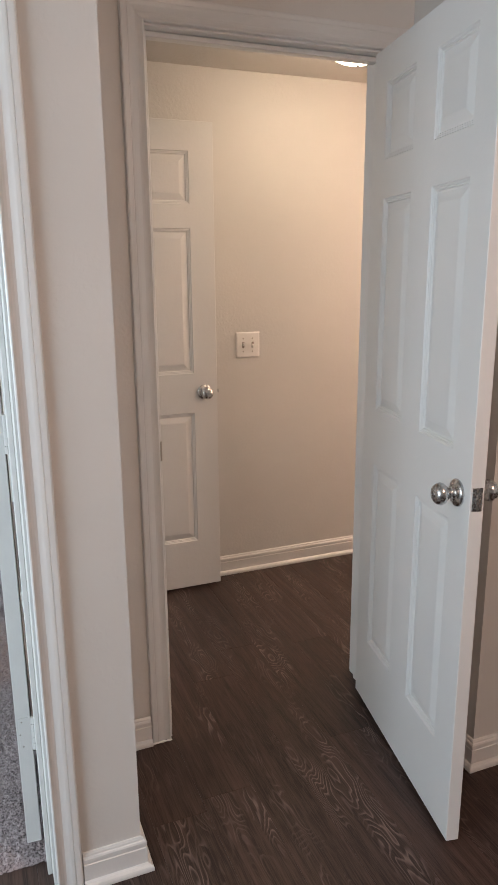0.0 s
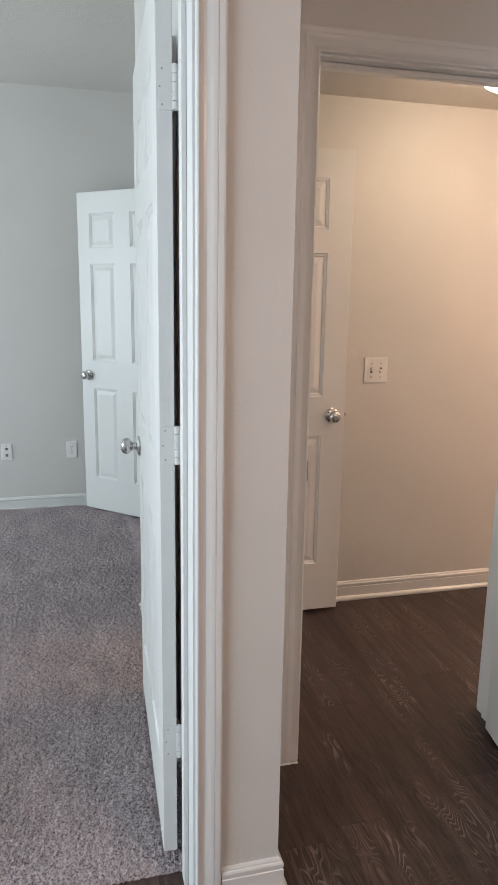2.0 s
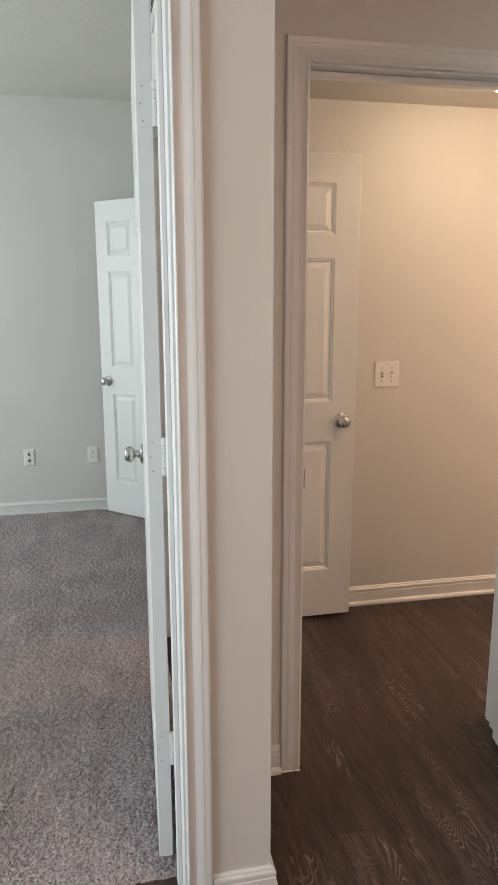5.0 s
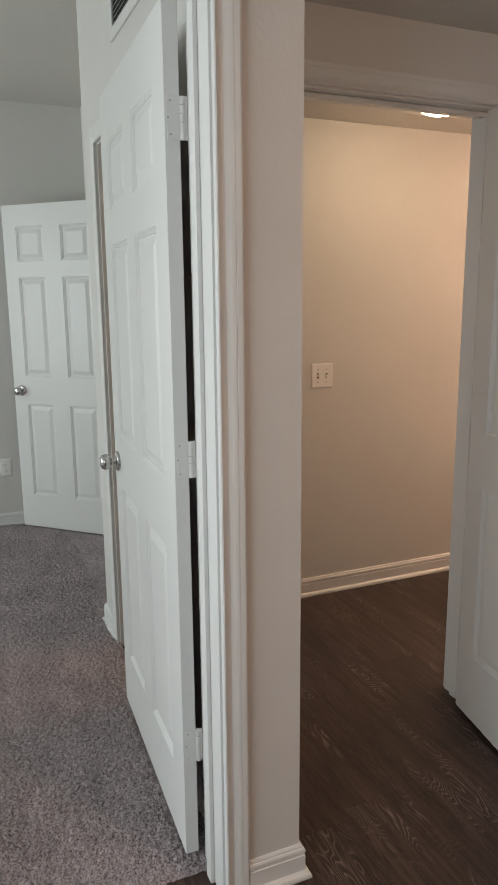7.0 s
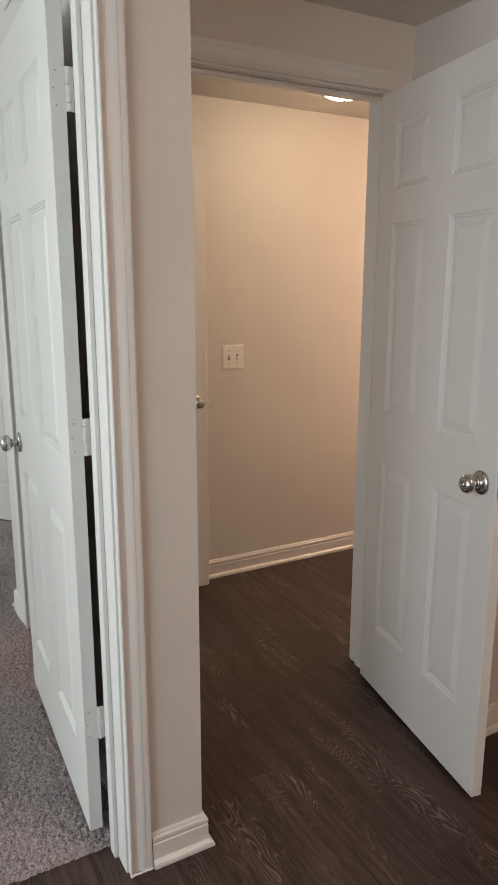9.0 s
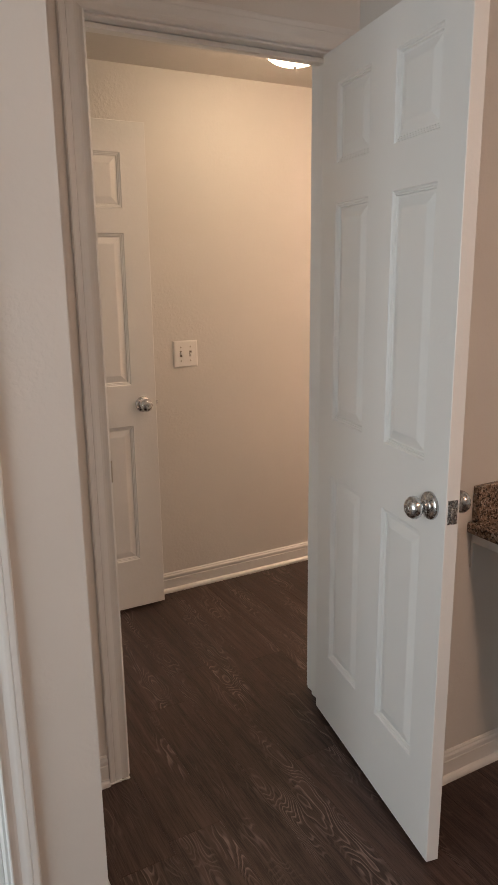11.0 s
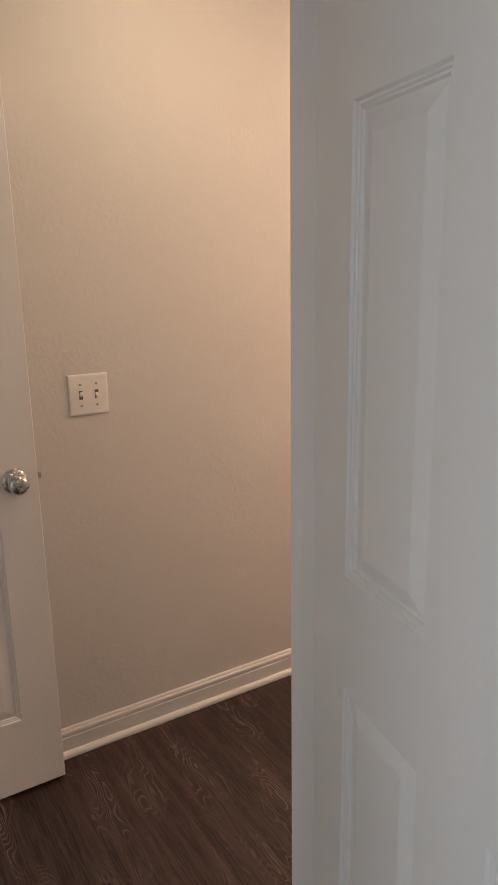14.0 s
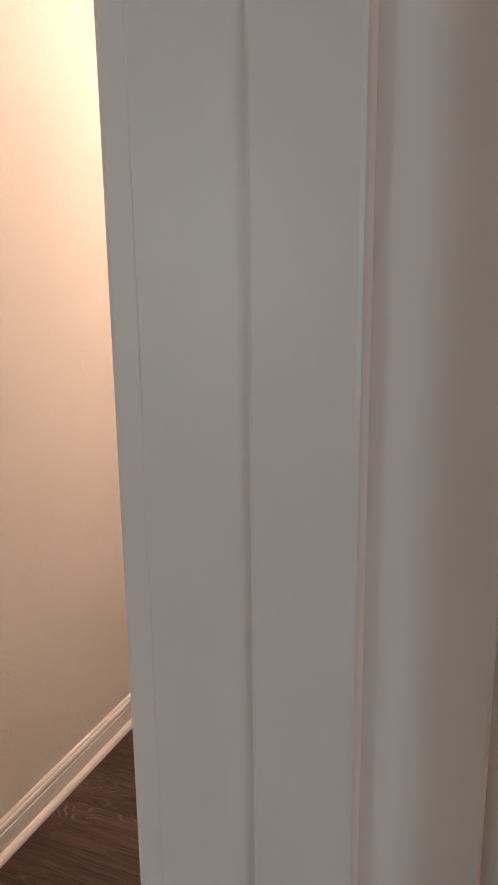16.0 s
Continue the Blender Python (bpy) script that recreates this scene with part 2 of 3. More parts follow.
structure("wall_bedroom_left", boxes((-3.1, -3.0, WA, 3.0, 0, BED_TOP), (-3.1, -3.0, 4.8, 5.635, 0, BED_TOP), (-3.1, -3.0, 3.0, 4.8, 0, 0.75), (-3.1, -3.0, 3.0, 4.8, 2.25, BED_TOP)), WALL,
          "pale bedroom wall with a window opening", "wall")
structure("wall_bedroom_near", boxes((-3.1, -1.6, WA, WB_, 0, BED_TOP)), WALL, "pale bedroom wall", "wall")
structure("wall_living_left", boxes((-1.7, -1.6, -3.3, -0.2, 0, HALL_TOP), (-1.7, -1.6, 1.75, WA, 0, HALL_TOP), (-1.7, -1.6, -0.2, 1.75, 0, 0.6), (-1.7, -1.6, -0.2, 1.75, 2.15, HALL_TOP)), WALL, "plain off-white living room wall with a window opening", "wall")
structure("wall_living_right", boxes((3.1, 3.2, -3.3, 1.975, 0, HALL_TOP)), WALL, "plain off-white living room wall", "wall")
structure("wall_living_back", boxes((-1.7, 3.2, -3.3, -3.2, 0, HALL_TOP)), WALL,
          "plain off-white living room wall", "wall")
structure("ceiling_hall", boxes((-1.7, 3.2, -3.3, 1.99, HALL_TOP, HALL_TOP + 0.1), (PX, 3.2, 1.99, W2B, HALL_TOP, HALL_TOP + 0.1)), CEIL, "warm off-white textured hall ceiling", "ceiling")
structure("ceiling_bathroom", boxes((PX, 4.3, W2B, BACK + 0.115, BATH_TOP, BATH_TOP + 0.1)), CEIL, "warm off-white textured bathroom ceiling", "ceiling")
structure("ceiling_bedroom", boxes((-3.1, 2.0, WB_ - 0.135, 5.635, BED_TOP, BED_TOP + 0.1)), CEIL, "pale high bedroom ceiling", "ceiling")
structure("ground", boxes((-40, 40, -40, 40, -0.3, -0.06)), plain("dry_soil", (0.2, 0.17, 0.13), 0.9), "plain ground under the building", "ground")

# ---- trims ----
BASE = [(0, 0), (0.026, 0), (0.026, 0.007), (0.0235, 0.013), (0.0185, 0.0175), (0.0125, 0.019), (0.0125, 0.062), (0.0105, 0.064), (0.0105, 0.068), (0.0125, 0.070),
        (0.0125, 0.078), (0.0105, 0.082), (0.008, 0.084), (0.007, 0.088), (0.004, 0.0915), (0, 0.092)]


def baseboard(a, b, out, ends=(0, 0)):
    """Board with quarter-round shoe from a to b along a wall that faces out; ends: mitre, 1 outward, -1 inward."""
    a, b, out = Vector((*a, 0)), Vector((*b, 0)), Vector((*out, 0))
    way = (b - a).normalized()
    bm = swept(BASE, [lambda u, v: a + out * u - way * u * ends[0] + Vector((0, 0, v)), lambda u, v: b + out * u + way * u * ends[1] + Vector((0, 0, v))])
    return structure("baseboard", bm, TRIM, "white painted baseboard with quarter-round shoe along the wall", "baseboard")


CAS = [(0, 0), (0, 0.012), (0.0015, 0.0145), (0.004, 0.0155), (0.0055, 0.0148), (0.010, 0.0118), (0.016, 0.0092), (0.0215, 0.0085), (0.028, 0.0112), (0.034, 0.0137), (0.040, 0.0150),
       (0.0425, 0.0150), (0.0432, 0.0138), (0.0445, 0.0150), (0.055, 0.0158), (0.0585, 0.0148), (0.060, 0.012), (0.060, 0)]
REVEAL = 0.006


def door_frame(name, m, width, deep, label, stop_at, casings=(0, 1), wide=1.0, head=HEAD):
    """Jambs, stops and mitred casings round an opening. Own axes: x across from the first jamb, y into the wall, z up."""
    root = empty(name, m)
    tagged(root, label, "door frame", kind="structure")
    t = 0.012
    part("jamb", boxes((-t, 0, 0, deep, 0, head), bevel=0.001), TRIM, root)
    part("jamb", boxes((width, width + t, 0, deep, 0, head), bevel=0.001), TRIM, root)
    part("head_jamb", boxes((-t, width + t, 0, deep, head, head + t), bevel=0.001), TRIM, root)
    s0, s1 = stop_at
    for x0, x1 in ((0, 0.011), (width - 0.011, width)):
        part("door_stop", boxes((x0, x1, s0, s1, 0, head - 0.011), bevel=0.0018, segments=2), TRIM, root)
    part("door_stop", boxes((0, width, s0, s1, head - 0.014, head), bevel=0.0018, segments=2), TRIM, root)
    for side in casings:
        y, o = (0, -1) if side == 0 else (deep, 1)
        h = head + REVEAL
        x0, x1 = -REVEAL, width + REVEAL
        part("casing_leg", swept(CAS, [lambda u, v: Vector((x0 - u * wide, y + o * v, 0)), lambda u, v: Vector((x0 - u * wide, y + o * v, h + u * wide))]), TRIM, root)
        part("casing_leg", swept(CAS, [lambda u, v: Vector((x1 + u * wide, y + o * v, 0)), lambda u, v: Vector((x1 + u * wide, y + o * v, h + u * wide))]), TRIM, root)
        part("casing_head", swept(CAS, [lambda u, v: Vector((x0 - u * wide, y + o * v, h + u * wide)), lambda u, v: Vector((x1 + u * wide, y + o * v, h + u * wide))]), TRIM, root)
    return root


def caulk_foot(parent, x, y, seed):
    """A smear of white caulk where a casing leg meets the floor."""
    rng = random.Random(seed)
    bm = bmesh.new()
    last = None
    for i in range(15):
        u = x + 0.062 * i / 14
        h, d = 0.0022 + 0.0026 * rng.random(), 0.0035 + 0.003 * rng.random()
        ring = [bm.verts.new(p) for p in ((u, y, 0.0), (u, y - d, 0.0), (u, y - d * 0.7, h * 0.6), (u, y, h))]
        if last:
            for k in range(4):
                bm.faces.new((last[k], last[(k + 1) % 4], ring[(k + 1) % 4], ring[k]))
        else:
            bm.faces.new(ring)
        last = ring
    bm.faces.new(last)
    part("caulk", bm, PLATE, parent, "uneven bead of white caulk", True)


bath_frame = door_frame("door_frame_2", pose(D2L, W2A, 0), D2R - D2L, W2B - W2A, "white painted door frame with moulded casing round the bathroom opening", (0.038, 0.072))
bed_frame = door_frame("door_frame_1", pose(D1L, WA, 0), D1R - D1L, WB_ - WA, "white painted door frame with moulded casing round the bedroom opening", (0.060, 0.094), head=BED_HEAD)
side_frame = door_frame("door_frame_3", pose(PX, DL, 0, 0, 0, 90), DR - DL, PX - SX, "white painted door frame between bedroom and bathroom", (0.038, 0.062))
caulk_foot(bath_frame, -0.067, -0.0145, 2)
caulk_foot(bath_frame, D2R - D2L + 0.005, -0.0145, 5)
caulk_foot(bed_frame, D1R - D1L + 0.005, -0.0145, 8)

baseboard((D1R + 0.068, WA), (PX, WA), (0, -1), (0, 1))
baseboard((PX, WA), (PX, W2A), (1, 0), (1, -1))
baseboard((PX, W2A), (D2L - 0.068, W2A), (0, -1), (-1, 0))
baseboard((-1.6, WA), (D1L - 0.068, WA), (0, -1))
baseboard((D2R + 0.068, W2A), (RX, W2A), (0, -1), (0, -1))
baseboard((RX, W2A), (RX, 1.975), (-1, 0), (-1, 1))
baseboard((RX, 1.975), (3.1, 1.975), (0, -1), (1, 0))
baseboard((PX, BACK), (4.2, BACK), (0, -1), (-1, -1))
baseboard((-3.0, BED_BACK), (CX, BED_BACK), (0, -1))
baseboard((SX, CORNER), (SX, DR + 0.068), (-1, 0), (1, 0))
baseboard((SX, DL - 0.068), (SX, WB_), (-1, 0))
baseboard((CX, 4.81), (CX, BED_BACK), (-1, 0), (0, -1))


# ---- doors ----
TALL_ROWS = ((0.250, 0.862), (1.035, 1.645), (1.748, 1.950))
LOW_ROWS = ((0.238, 0.838), (1.012, 1.618), (1.712, 1.918))
PANEL = [(0.0, 0.0), (0.0035, -0.0035), (0.0065, -0.0035), (0.0085, -0.0058), (0.0115, -0.0058), (0.014, -0.0095), (0.018, -0.0095), (0.040, -0.0025), (0.043, -0.002)]


def ring_panel(x0, x1, z0, z1, y, o):
    """One moulded panel: stepped ogee, bevel and raised field."""
    bm = bmesh.new()
    last = None
    for inset, d in PANEL:
        ring = [bm.verts.new((x, y + o * d, z)) for x, z in ((x0 + inset, z0 + inset), (x1 - inset, z0 + inset), (x1 - inset, z1 - inset), (x0 + inset, z1 - inset))]
        if last:
            for i in range(4):
                bm.faces.new((last[i], last[(i + 1) % 4], ring[(i + 1) % 4], ring[i]))
        last = ring
    bm.faces.new(last)
    return bm


def leaf_mesh(width, thick, low, high, columns, rows):
    """The leaf with openings for its panels. Own axes: x from the hinge, y thickness from 0 to -thick, z up."""
    bm = bmesh.new()
    xs = [0.0015] + [x for c in columns for x in c] + [width - 0.0015]
    zs = [low + 0.0015] + [z for r in rows for z in r] + [high - 0.0015]
    for y, o in ((0, 1), (-thick, -1)):
        grid = [[bm.verts.new((x, y, z)) for z in zs] for x in xs]
        for i in range(len(xs) - 1):
            for j in range(len(zs) - 1):
                if i % 2 == 1 and j % 2 == 1:
                    continue
                bm.faces.new((grid[i][j], grid[i + 1][j], grid[i + 1][j + 1], grid[i][j + 1]))
    def loop(y, d):
        return [bm.verts.new(p) for p in ((d, y, low + d), (width - d, y, low + d), (width - d, y, high - d), (d, y, high - d))]
    rings = [loop(0, 0.0015), loop(-0.0015, 0), loop(-thick + 0.0015, 0), loop(-thick, 0.0015)]
    for a, b in zip(rings, rings[1:]):
        for i in range(4):
            bm.faces.new((a[i], a[(i + 1) % 4], b[(i + 1) % 4], b[i]))
    bmesh.ops.remove_doubles(bm, verts=bm.verts, dist=0.00005)
    return bm


BALL = [(0.0, 0.0325), (0.003, 0.0335), (0.008, 0.031), (0.0105, 0.022), (0.012, 0.0135), (0.022, 0.0125), (0.0265, 0.0145), (0.031, 0.020), (0.037, 0.0248), (0.044, 0.0268), (0.051, 0.0255),
        (0.057, 0.0215), (0.0605, 0.0165), (0.0620, 0.0105), (0.0622, 0.004)]


def knob(parent, at, o, keyed=True):
    """A turned ball knob on its rose; o: which side of the leaf."""
    k = part("knob", lathe([(d * o, r) for d, r in BALL], 40, "y"), NICKEL, parent, "satin nickel ball door knob", True)
    k.location = at
    if keyed:
        ring = part("lock_cylinder", lathe([(0.0618 * o, 0.0098), (0.0634 * o, 0.0094), (0.0634 * o, 0.0062), (0.0612 * o, 0.0058)], 24, "y"), NICKEL, k, "", True)
        slot = part("key_slot", boxes((-0.0012, 0.0012, min(0.0612 * o, 0.0622 * o), max(0.0612 * o, 0.0622 * o), -0.0045, 0.0045)), DARK, k)
    else:
        part("privacy_hole", lathe([(0.0618 * o, 0.0022), (0.0626 * o, 0.0018)], 12, "y"), DARK, k)
    return k


def latch(parent, x, y, z):
    p = part("latch_plate", boxes((x - 0.001, x + 0.0012, y - 0.0125, y + 0.0125, z - 0.0285, z + 0.0285), bevel=0.0008), NICKEL, parent, "satin nickel latch plate")
    bm = bmesh.new()
    outline = [(-0.008, 0), (0.008, 0), (0.008, 0.003), (-0.002, 0.011), (-0.008, 0.011)]
    rows = [[bm.verts.new((x + v, y + u, z + w)) for u, v in outline] for w in (-0.007, 0.007)]
    for i in range(5):
        bm.faces.new((rows[0][i], rows[0][(i + 1) % 5], rows[1][(i + 1) % 5], rows[1][i]))
    bm.faces.new(rows[0]), bm.faces.new(rows[1])
    part("latch_bolt", bm, NICKEL, p)
    for s in (-0.0205, 0.0205):
        screw = lathe([(0.0010, 0.0034), (0.0018, 0.0030), (0.0019, 0.0005)], 14, "x")
        sc = part("screw", screw, STEEL, p)
        sc.location = (x, y, z + s)


def six_panel_door(name, m, width, thick, label, low=0.014, high=2.032, stile=0.097, mullion=0.122, knob_z=0.935, keyed=(True, False), hinges=(), hinge_paint=None, group="", pin_side=1, rows=TALL_ROWS, gap=0.004):
    """A moulded six-panel leaf hinged at its own x = 0, leaf along +x, thickness towards -y."""
    root = empty(name, m)
    tagged(root, label, "door", group)
    half = (width - 2 * stile - mullion) / 2
    columns = ((stile, stile + half), (stile + half + mullion, width - stile))
    leaf = part("leaf", leaf_mesh(width, thick, low, high, columns, rows), DOORS, root)
    for y, o in ((0, 1), (-thick, -1)):
        for x0, x1 in columns:
            for z0, z1 in rows:
                part("panel", ring_panel(x0, x1, z0, z1, y, o), DOORS, leaf)
    back = width - 0.060
    knob(root, (back, 0, knob_z), 1, keyed[0])
    knob(root, (back, -thick, knob_z), -1, keyed[1])
    latch(root, width, -thick / 2, knob_z)
    y0, y1, yk = (-thick + 0.006, 0.0, 0.0045) if pin_side > 0 else (-thick, -0.006, -thick - 0.0045)
    for z in hinges:
        h = part("hinge", boxes((-0.0018, 0.0004, y0, y1, z - 0.0445, z + 0.0445), bevel=0.0006), hinge_paint, root, "painted-over butt hinge" if hinge_paint is TRIM else "worn steel butt hinge")
        if gap > 0.008:
            part("jamb_plate", boxes((-0.0042, -0.0022, -thick - gap, -thick - 0.003, z - 0.0445, z + 0.0445), bevel=0.0005), hinge_paint, h)
        for i in range(5):
            z0 = z - 0.0445 + i * 0.0178
            pin = part("knuckle", lathe([(z0 + 0.0006, 0.0055), (z0 + 0.0172, 0.0055)], 14, "z"), hinge_paint, h)
            pin.location = (-0.003, yk, 0)
        for dz in (-0.034, 0.0, 0.034):
            sc = part("screw", lathe([(-0.0016, 0.0022), (-0.0021, 0.0018), (-0.0022, 0.0004)], 12, "x"), STEEL, h)
            sc.location = (0, -thick / 2 - (0.004 if dz else 0.009) * pin_side, z + dz)
    return root


def hinged(pin, yaw):
    return pose(pin[0], pin[1], 0, 0, 0, yaw)


# bathroom door, swung out into the alcove; the leaf runs from the pin towards the hall
six_panel_door("door_2", hinged((1.851, 2.437), 259.2), 0.70, 0.035, "white six-panel bathroom door standing open into the alcove", high=2.041, knob_z=0.94, keyed=(False, True),
               hinges=(0.33, 1.06, 1.80), hinge_paint=STEEL, group="six-panel doors")

# bedroom door, swung right into the bedroom
six_panel_door("door_1", hinged((0.680, 2.131), 87.6), 0.81, 0.035, "white six-panel bedroom door standing open over grey carpet", low=0.038, high=2.092, stile=0.108, mullion=0.112,
               knob_z=0.946, keyed=(False, False), hinges=(0.353, 1.105, 1.857), hinge_paint=TRIM, group="six-panel doors", pin_side=-1, gap=0.016)
# door between bedroom and bathroom, laid back along the bathroom wall
six_panel_door("door_3", hinged((0.965, 3.4855), 0.0), 0.705, 0.035, "white six-panel door laid open against the bathroom back wall", stile=0.106, mullion=0.092, knob_z=0.928, rows=LOW_ROWS, keyed=(False, False),
               hinges=(0.33, 1.06, 1.80), hinge_paint=STEEL, group="six-panel doors")
# closet door far back in the bedroom, half open
six_panel_door("door_4", hinged((1.092, 4.79), 135.5), 0.71, 0.035, "white six-panel closet door standing half open in the bedroom", low=0.024, high=2.045, rows=LOW_ROWS, knob_z=0.920, keyed=(False, False),
               hinges=(0.335, 1.09, 1.845), hinge_paint=TRIM, group="six-panel doors")


# ---- small fittings ----
def strike_plate(parent):
    bm = bmesh.new()
    outline = [(0.040, 0.0), (0.006, 0.0), (0.0, 0.0008), (-0.005, 0.0035), (-0.009, 0.0085), (-0.0102, 0.0082), (-0.0062, 0.0022), (0.0, -0.0008), (0.006, -0.0016), (0.040, -0.0016)]
    rows = [[bm.verts.new((0.0018 + v, y, z)) for y, v in ((p[0], -p[1]) for p in outline)] for z in (0.917, 0.924, 0.966, 0.973)]
    n = len(outline)
    for a, b in zip(rows, rows[1:]):
        for i in range(n):
            bm.faces.new((a[i], a[(i + 1) % n], b[(i + 1) % n], b[i]))
    bm.faces.new(rows[0]), bm.faces.new(rows[-1])
    return part("strike_plate", bm, STEEL, parent, "worn metal strike plate with curved lip")


strike_plate(bath_frame)


def wall_plate(name, m, width, height, label, category):
    """Bevelled plastic cover; own axes: x across, y out of the wall is negative, z up, middle at 0."""
    root = empty(name, m)
    tagged(root, label, category)
    bm = bmesh.new()
    last = None
    for inset, d in ((0, 0), (0, 0.0025), (0.0012, 0.0042), (0.004, 0.0055), (0.007, 0.006)):
        w, h = width / 2 - inset, height / 2 - inset
        ring = [bm.verts.new((x, -d, z)) for x, z in ((-w, -h), (w, -h), (w, h), (-w, h))]
        if last:
            for i in range(4):
                bm.faces.new((last[i], last[(i + 1) % 4], ring[(i + 1) % 4], ring[i]))
        last = ring
    bm.faces.new(last)
    part("cover", bm, PLATE, root)
    return root


def plate_screw(root, x, z):
    s = part("screw", lathe([(-0.0058, 0.0033), (-0.0068, 0.0030), (-0.0071, 0.0012), (-0.0072, 0.0003)], 14, "y"), STEEL, root)
    s.location = (x, 0, z)


switch = wall_plate("light_switch", pose(1.858, BACK, 1.113), 0.116, 0.116, "white two-gang toggle light switch plate on the wall", "light switch")
for x, up in ((-0.023, 1), (0.023, -1)):
    # slot is a thin raised box; its shade is put into the brown colour
    part("toggle_slot", boxes((x - 0.0052, x + 0.0052, -0.0066, -0.0055, -0.0125, 0.0125)), plain("slot_shadow", (0.16, 0.13, 0.10), 0.6), switch)
    bm = boxes((-0.0042, 0.0042, -0.0165, -0.0035, -0.0062, 0.0062), bevel=0.0016, segments=2)
    for v in bm.verts:
        if v.co.y < -0.010:
            v.co.z = v.co.z * 0.7 + 0.0065 * up
    for v in bm.verts:
        v.co.x += x
    part("toggle", bm, PLATE, switch)
    for z in (-0.0302, 0.0302):
        plate_screw(switch, x, z)


def outlet(x):
    root = wall_plate("wall_outlet", pose(x, BED_BACK, 0.402), 0.070, 0.114, "white duplex wall outlet above the bedroom baseboard", "outlet")
    for z in (-0.0195, 0.0195):
        face = part("receptacle", lathe([(-0.0055, 0.0165), (-0.0072, 0.0162), (-0.0075, 0.015)], 20, "y"), PLATE, root)
        face.location = (0, 0, z)
        for sx in (-0.0063, 0.0063):
            part("slot", boxes((sx - 0.0013, sx + 0.0013, -0.0080, -0.0073, -0.0035 + 0.003, 0.0045 + 0.003)), DARK, face)
        part("ground_hole", lathe([(-0.0073, 0.0026), (-0.0080, 0.0024)], 12, "y"), DARK, face).location = (0, 0, -0.008)
    plate_screw(root, 0, 0)
    tagged(root, group="bedroom outlets")


outlet(0.502)

jack = wall_plate("cable_jack_plate", pose(0.085, BED_BACK, 0.402), 0.070, 0.114, "white wall plate with two round cable jacks above the bedroom baseboard", "jack plate")
for z in (-0.0215, 0.0215):
    collar = part("jack_collar", lathe([(-0.0055, 0.0088), (-0.0075, 0.0086), (-0.0078, 0.0078)], 18, "y"), DARK, jack, "black round cable jack")
    collar.location = (0, 0, z)
    part("pin", lathe([(-0.0076, 0.0042), (-0.0135, 0.0042), (-0.0138, 0.003)], 14, "y"), STEEL, collar)
for z in (-0.046, 0.046):
    plate_screw(jack, 0, z)


def return_grille():
    """Louvred return-air grille high on the bedroom side wall."""
    root = empty("air_return_grille", pose(SX, 2.80, 2.455, 0, 0, 0))
    tagged(root, "white louvred air return grille high on the wall", "vent")
    for d in ((-0.008, 0, -0.285, 0.285, 0.115, 0.15), (-0.008, 0, -0.285, 0.285, -0.15, -0.115), (-0.008, 0, -0.285, -0.25, -0.115, 0.115), (-0.008, 0, 0.25, 0.285, -0.115, 0.115)):
        part("frame_bar", boxes(d, bevel=0.002), TRIM, root)
    # no duct behind: a flat near-black sheet paints the shade between the louvres
    part("duct_shadow", boxes((-0.001, 0.0, -0.25, 0.25, -0.115, 0.115)), DARK, root)
    for i in range(14):
        z = -0.105 + i * 0.0162
        bm = boxes((-0.0075, -0.0015, -0.25, 0.25, z - 0.0008, z + 0.0008))
        for v in bm.verts:
            v.co.z += -0.009 if v.co.x < -0.004 else 0
        part("louvre", bm, TRIM, root)


return_grille()


def dome_lamp(x, y, glass):
    root = empty("ceiling_light", pose(x, y, BATH_TOP))
    tagged(root, "flush-mount ceiling light with a glowing opal dome", "ceiling light")
    part("base", lathe([(0.0, 0.128), (-0.010, 0.130), (-0.016, 0.124), (-0.018, 0.118)], 48, "z"), TRIM, root, "", True)
    dome = [(-0.016, 0.115)] + [(-0.016 - 0.065 * math.sin(a), 0.115 * math.cos(a)) for a in [i * math.pi / 2 / 11 for i in range(1, 11)]] + [(-0.081, 0.004)]
    part("dome", lathe(dome, 48, "z"), glass, root, "glowing opal glass dome", True)
    part("finial", lathe([(-0.079, 0.005), (-0.084, 0.006), (-0.088, 0.004), (-0.090, 0.001)], 16, "z"), NICKEL, root, "", True)


dome_lamp(2.095, 3.03, OPAL)
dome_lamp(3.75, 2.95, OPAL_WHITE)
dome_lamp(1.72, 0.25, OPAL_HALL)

# ---- granite desk top ----
desk = empty("granite_counter", pose(0, 0, 0))
tagged(desk, "speckled brown granite counter with low backsplash on the wall", "counter")
part("top", boxes((1.984, 3.1, 1.40, 1.9745, 0.766, 0.796), bevel=0.004, segments=2), GRANITE, desk)
part("backsplash", boxes((2.000, 3.1, 1.954, 1.9745, 0.797, 0.897), bevel=0.002), GRANITE, desk)
part("bracket", boxes((2.004, 2.010, 1.80, 1.9735, 0.735, 0.765), (2.004, 2.010, 1.967, 1.9735, 0.66, 0.735)), TRIM, desk)

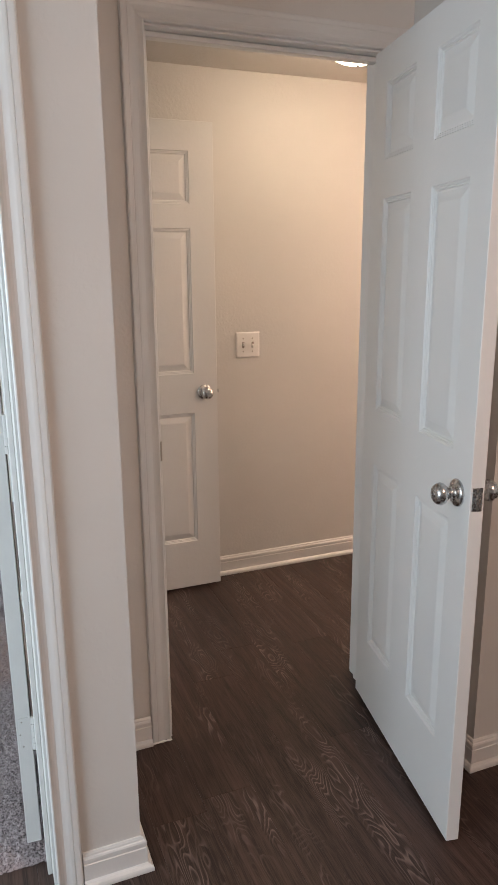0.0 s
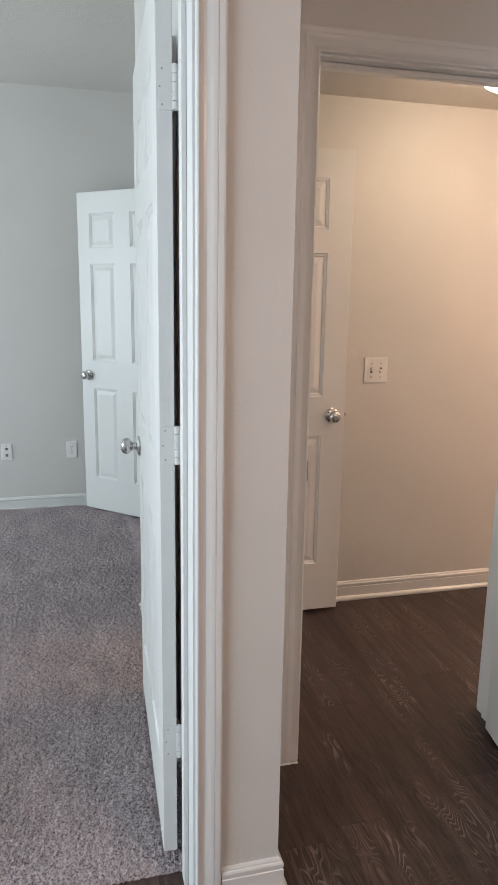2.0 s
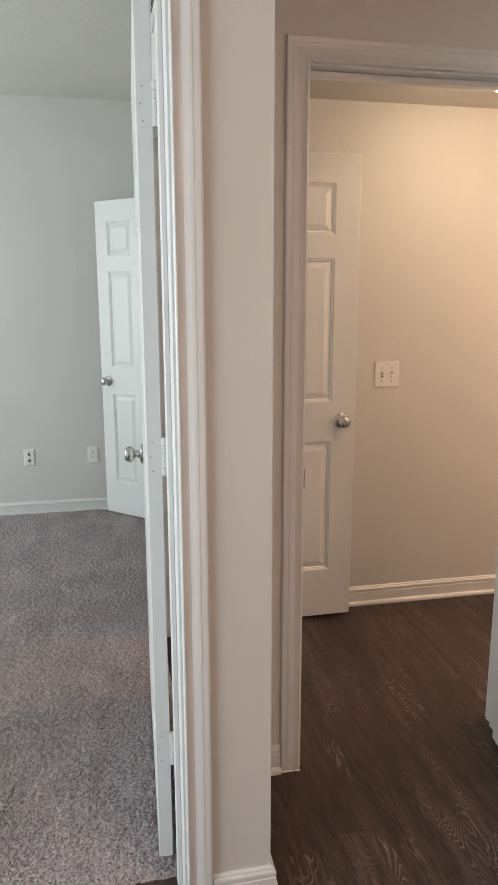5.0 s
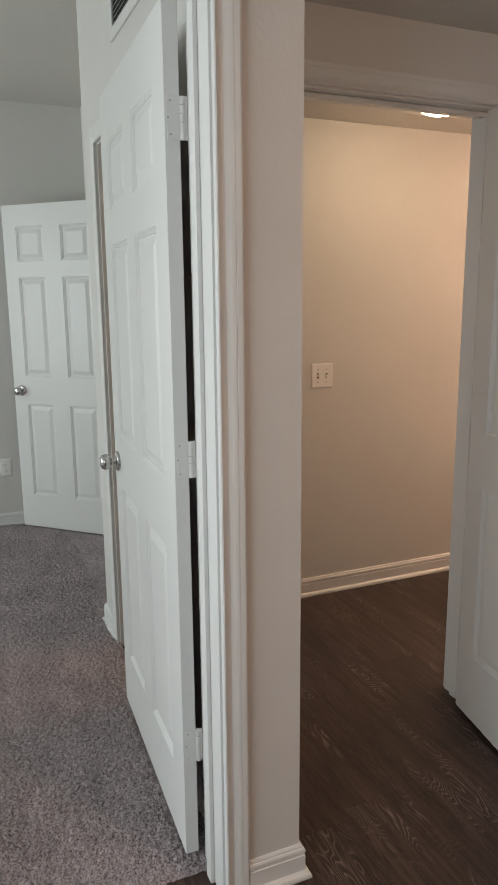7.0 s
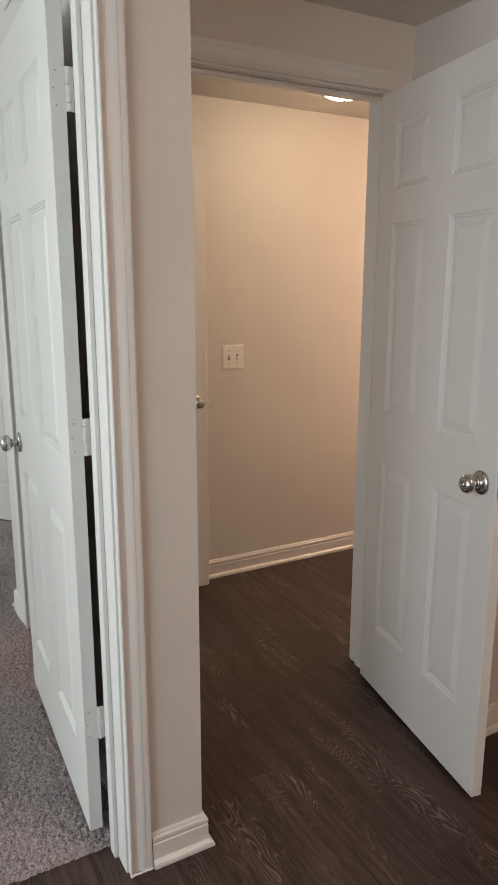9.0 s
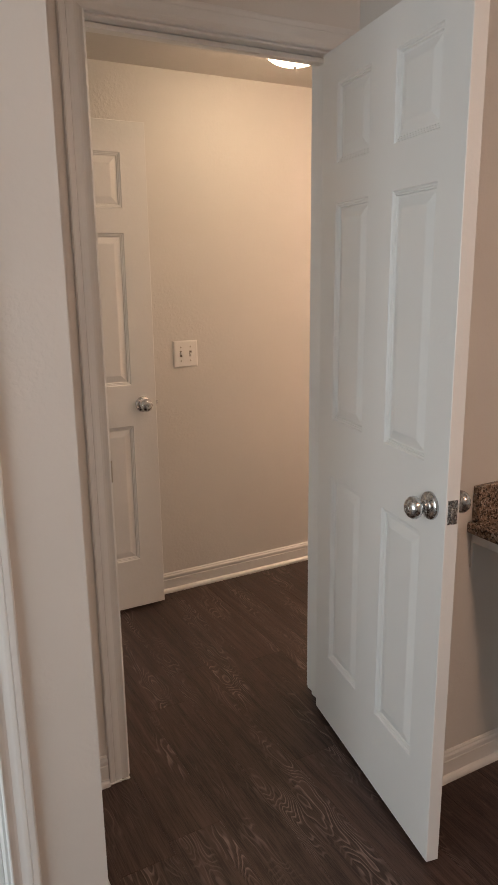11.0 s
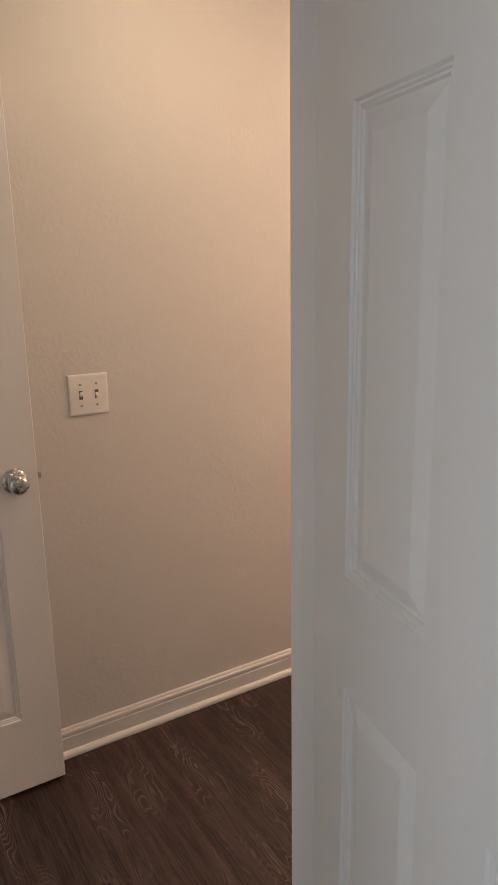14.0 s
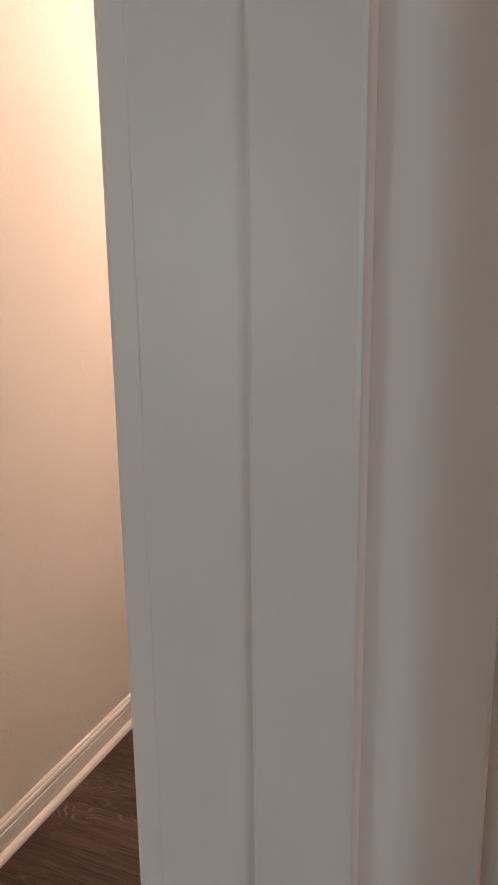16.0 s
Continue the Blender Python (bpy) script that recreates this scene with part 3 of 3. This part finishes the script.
# ---- carpet ----
def carpet_sheet(name, x0, x1, y0, y1, step, depth, seed, label, fray=False):
    rng = np.random.default_rng(seed)
    nx, ny = int((x1 - x0) / step) + 1, int((y1 - y0) / step) + 1
    xs, ys = np.linspace(x0, x1, nx), np.linspace(y0, y1, ny)
    gx, gy = np.meshgrid(xs, ys, indexing="ij")
    h = rng.random((nx, ny))
    soft = (h + np.roll(h, 1, 0) + np.roll(h, 1, 1) + np.roll(h, (1, 1), (0, 1))) / 4
    gz = 0.014 + depth * (soft * 0.6 + h * 1.2 - 0.9)
    gx = gx + (rng.random((nx, ny)) - 0.5) * step * 0.7
    gy = gy + (rng.random((nx, ny)) - 0.5) * step * 0.7
    if fray:
        gz[:, 0], gz[:, 1] = -0.002, 0.004 + 0.006 * rng.random(nx)
        gy[:, 0] += (rng.random(nx) - 0.5) * 0.008
    verts = np.stack([gx, gy, gz], -1).reshape(-1, 3)
    i = np.arange(nx * ny).reshape(nx, ny)
    faces = np.stack([i[:-1, :-1], i[1:, :-1], i[1:, 1:], i[:-1, 1:]], -1).reshape(-1, 4)
    data = bpy.data.meshes.new("pile")
    data.from_pydata(verts.tolist(), [], faces.tolist())
    data.materials.append(CARPET)
    for p in data.polygons:
        p.use_smooth = True
    return tagged(new(name, data), label, "carpet", kind="structure")


carpet_sheet("floor_carpet", -0.45, SX, 2.095, BED_BACK, 0.005, 0.0085, 3, "taupe grey cut-pile carpet with foot tracks", True)
carpet_sheet("floor_carpet_closet", SX, 1.9, CORNER, BED_BACK, 0.012, 0.008, 4, "taupe grey cut-pile carpet")
carpet_sheet("floor_carpet_side", -3.0, -0.45, 2.095, BED_BACK, 0.025, 0.008, 5, "taupe grey cut-pile carpet")

# ---- vinyl plank floor ----
floor = structure("floor", boxes((-1.7, 4.3, -3.3, BACK, -0.06, -0.0045), (-3.1, 2.0, BACK, 5.7, -0.06, -0.0045), (-3.1, -1.7, 1.99, BACK, -0.06, -0.0045)), DARK, "dark brown oak vinyl plank floor", "floor")
PW, PL = 0.152, 1.22


def plank_mesh(width, length):
    g, b = 0.0001, 0.0005
    w, l = width / 2 - g, length / 2 - g
    pts = [(-w, -l, -0.004), (w, -l, -0.004), (w, l, -0.004), (-w, l, -0.004), (-w, -l, -b), (w, -l, -b), (w, l, -b), (-w, l, -b), (b - w, b - l, 0), (w - b, b - l, 0), (w - b, l - b, 0), (b - w, l - b, 0)]
    faces = [(0, 1, 5, 4), (1, 2, 6, 5), (2, 3, 7, 6), (3, 0, 4, 7), (4, 5, 9, 8), (5, 6, 10, 9), (6, 7, 11, 10), (7, 4, 8, 11), (8, 9, 10, 11)]
    data = bpy.data.meshes.new("plank")
    data.from_pydata(pts, [], faces)
    data.materials.append(VINYL)
    return data


WHOLE = plank_mesh(PW, PL)
rng = random.Random(11)
x = -1.66
while x < 4.2:
    y = -3.2 - rng.random() * PL
    while y < BACK:
        y1 = y + PL
        mid = y + PL / 2
        inside = (mid < 1.9 or x > PX - 0.1) and not (x > 3.1 and mid < 2.2)
        if inside or (y < 2.3 and x < PX):
            a, b = max(y, -3.25), min(y1, BACK)
            ob = new("plank", WHOLE if b - a > PL - 0.001 else plank_mesh(PW, b - a))
            ob.location = (x, (a + b) / 2, 0)
            ob.parent = floor
        y = y1
    x += PW
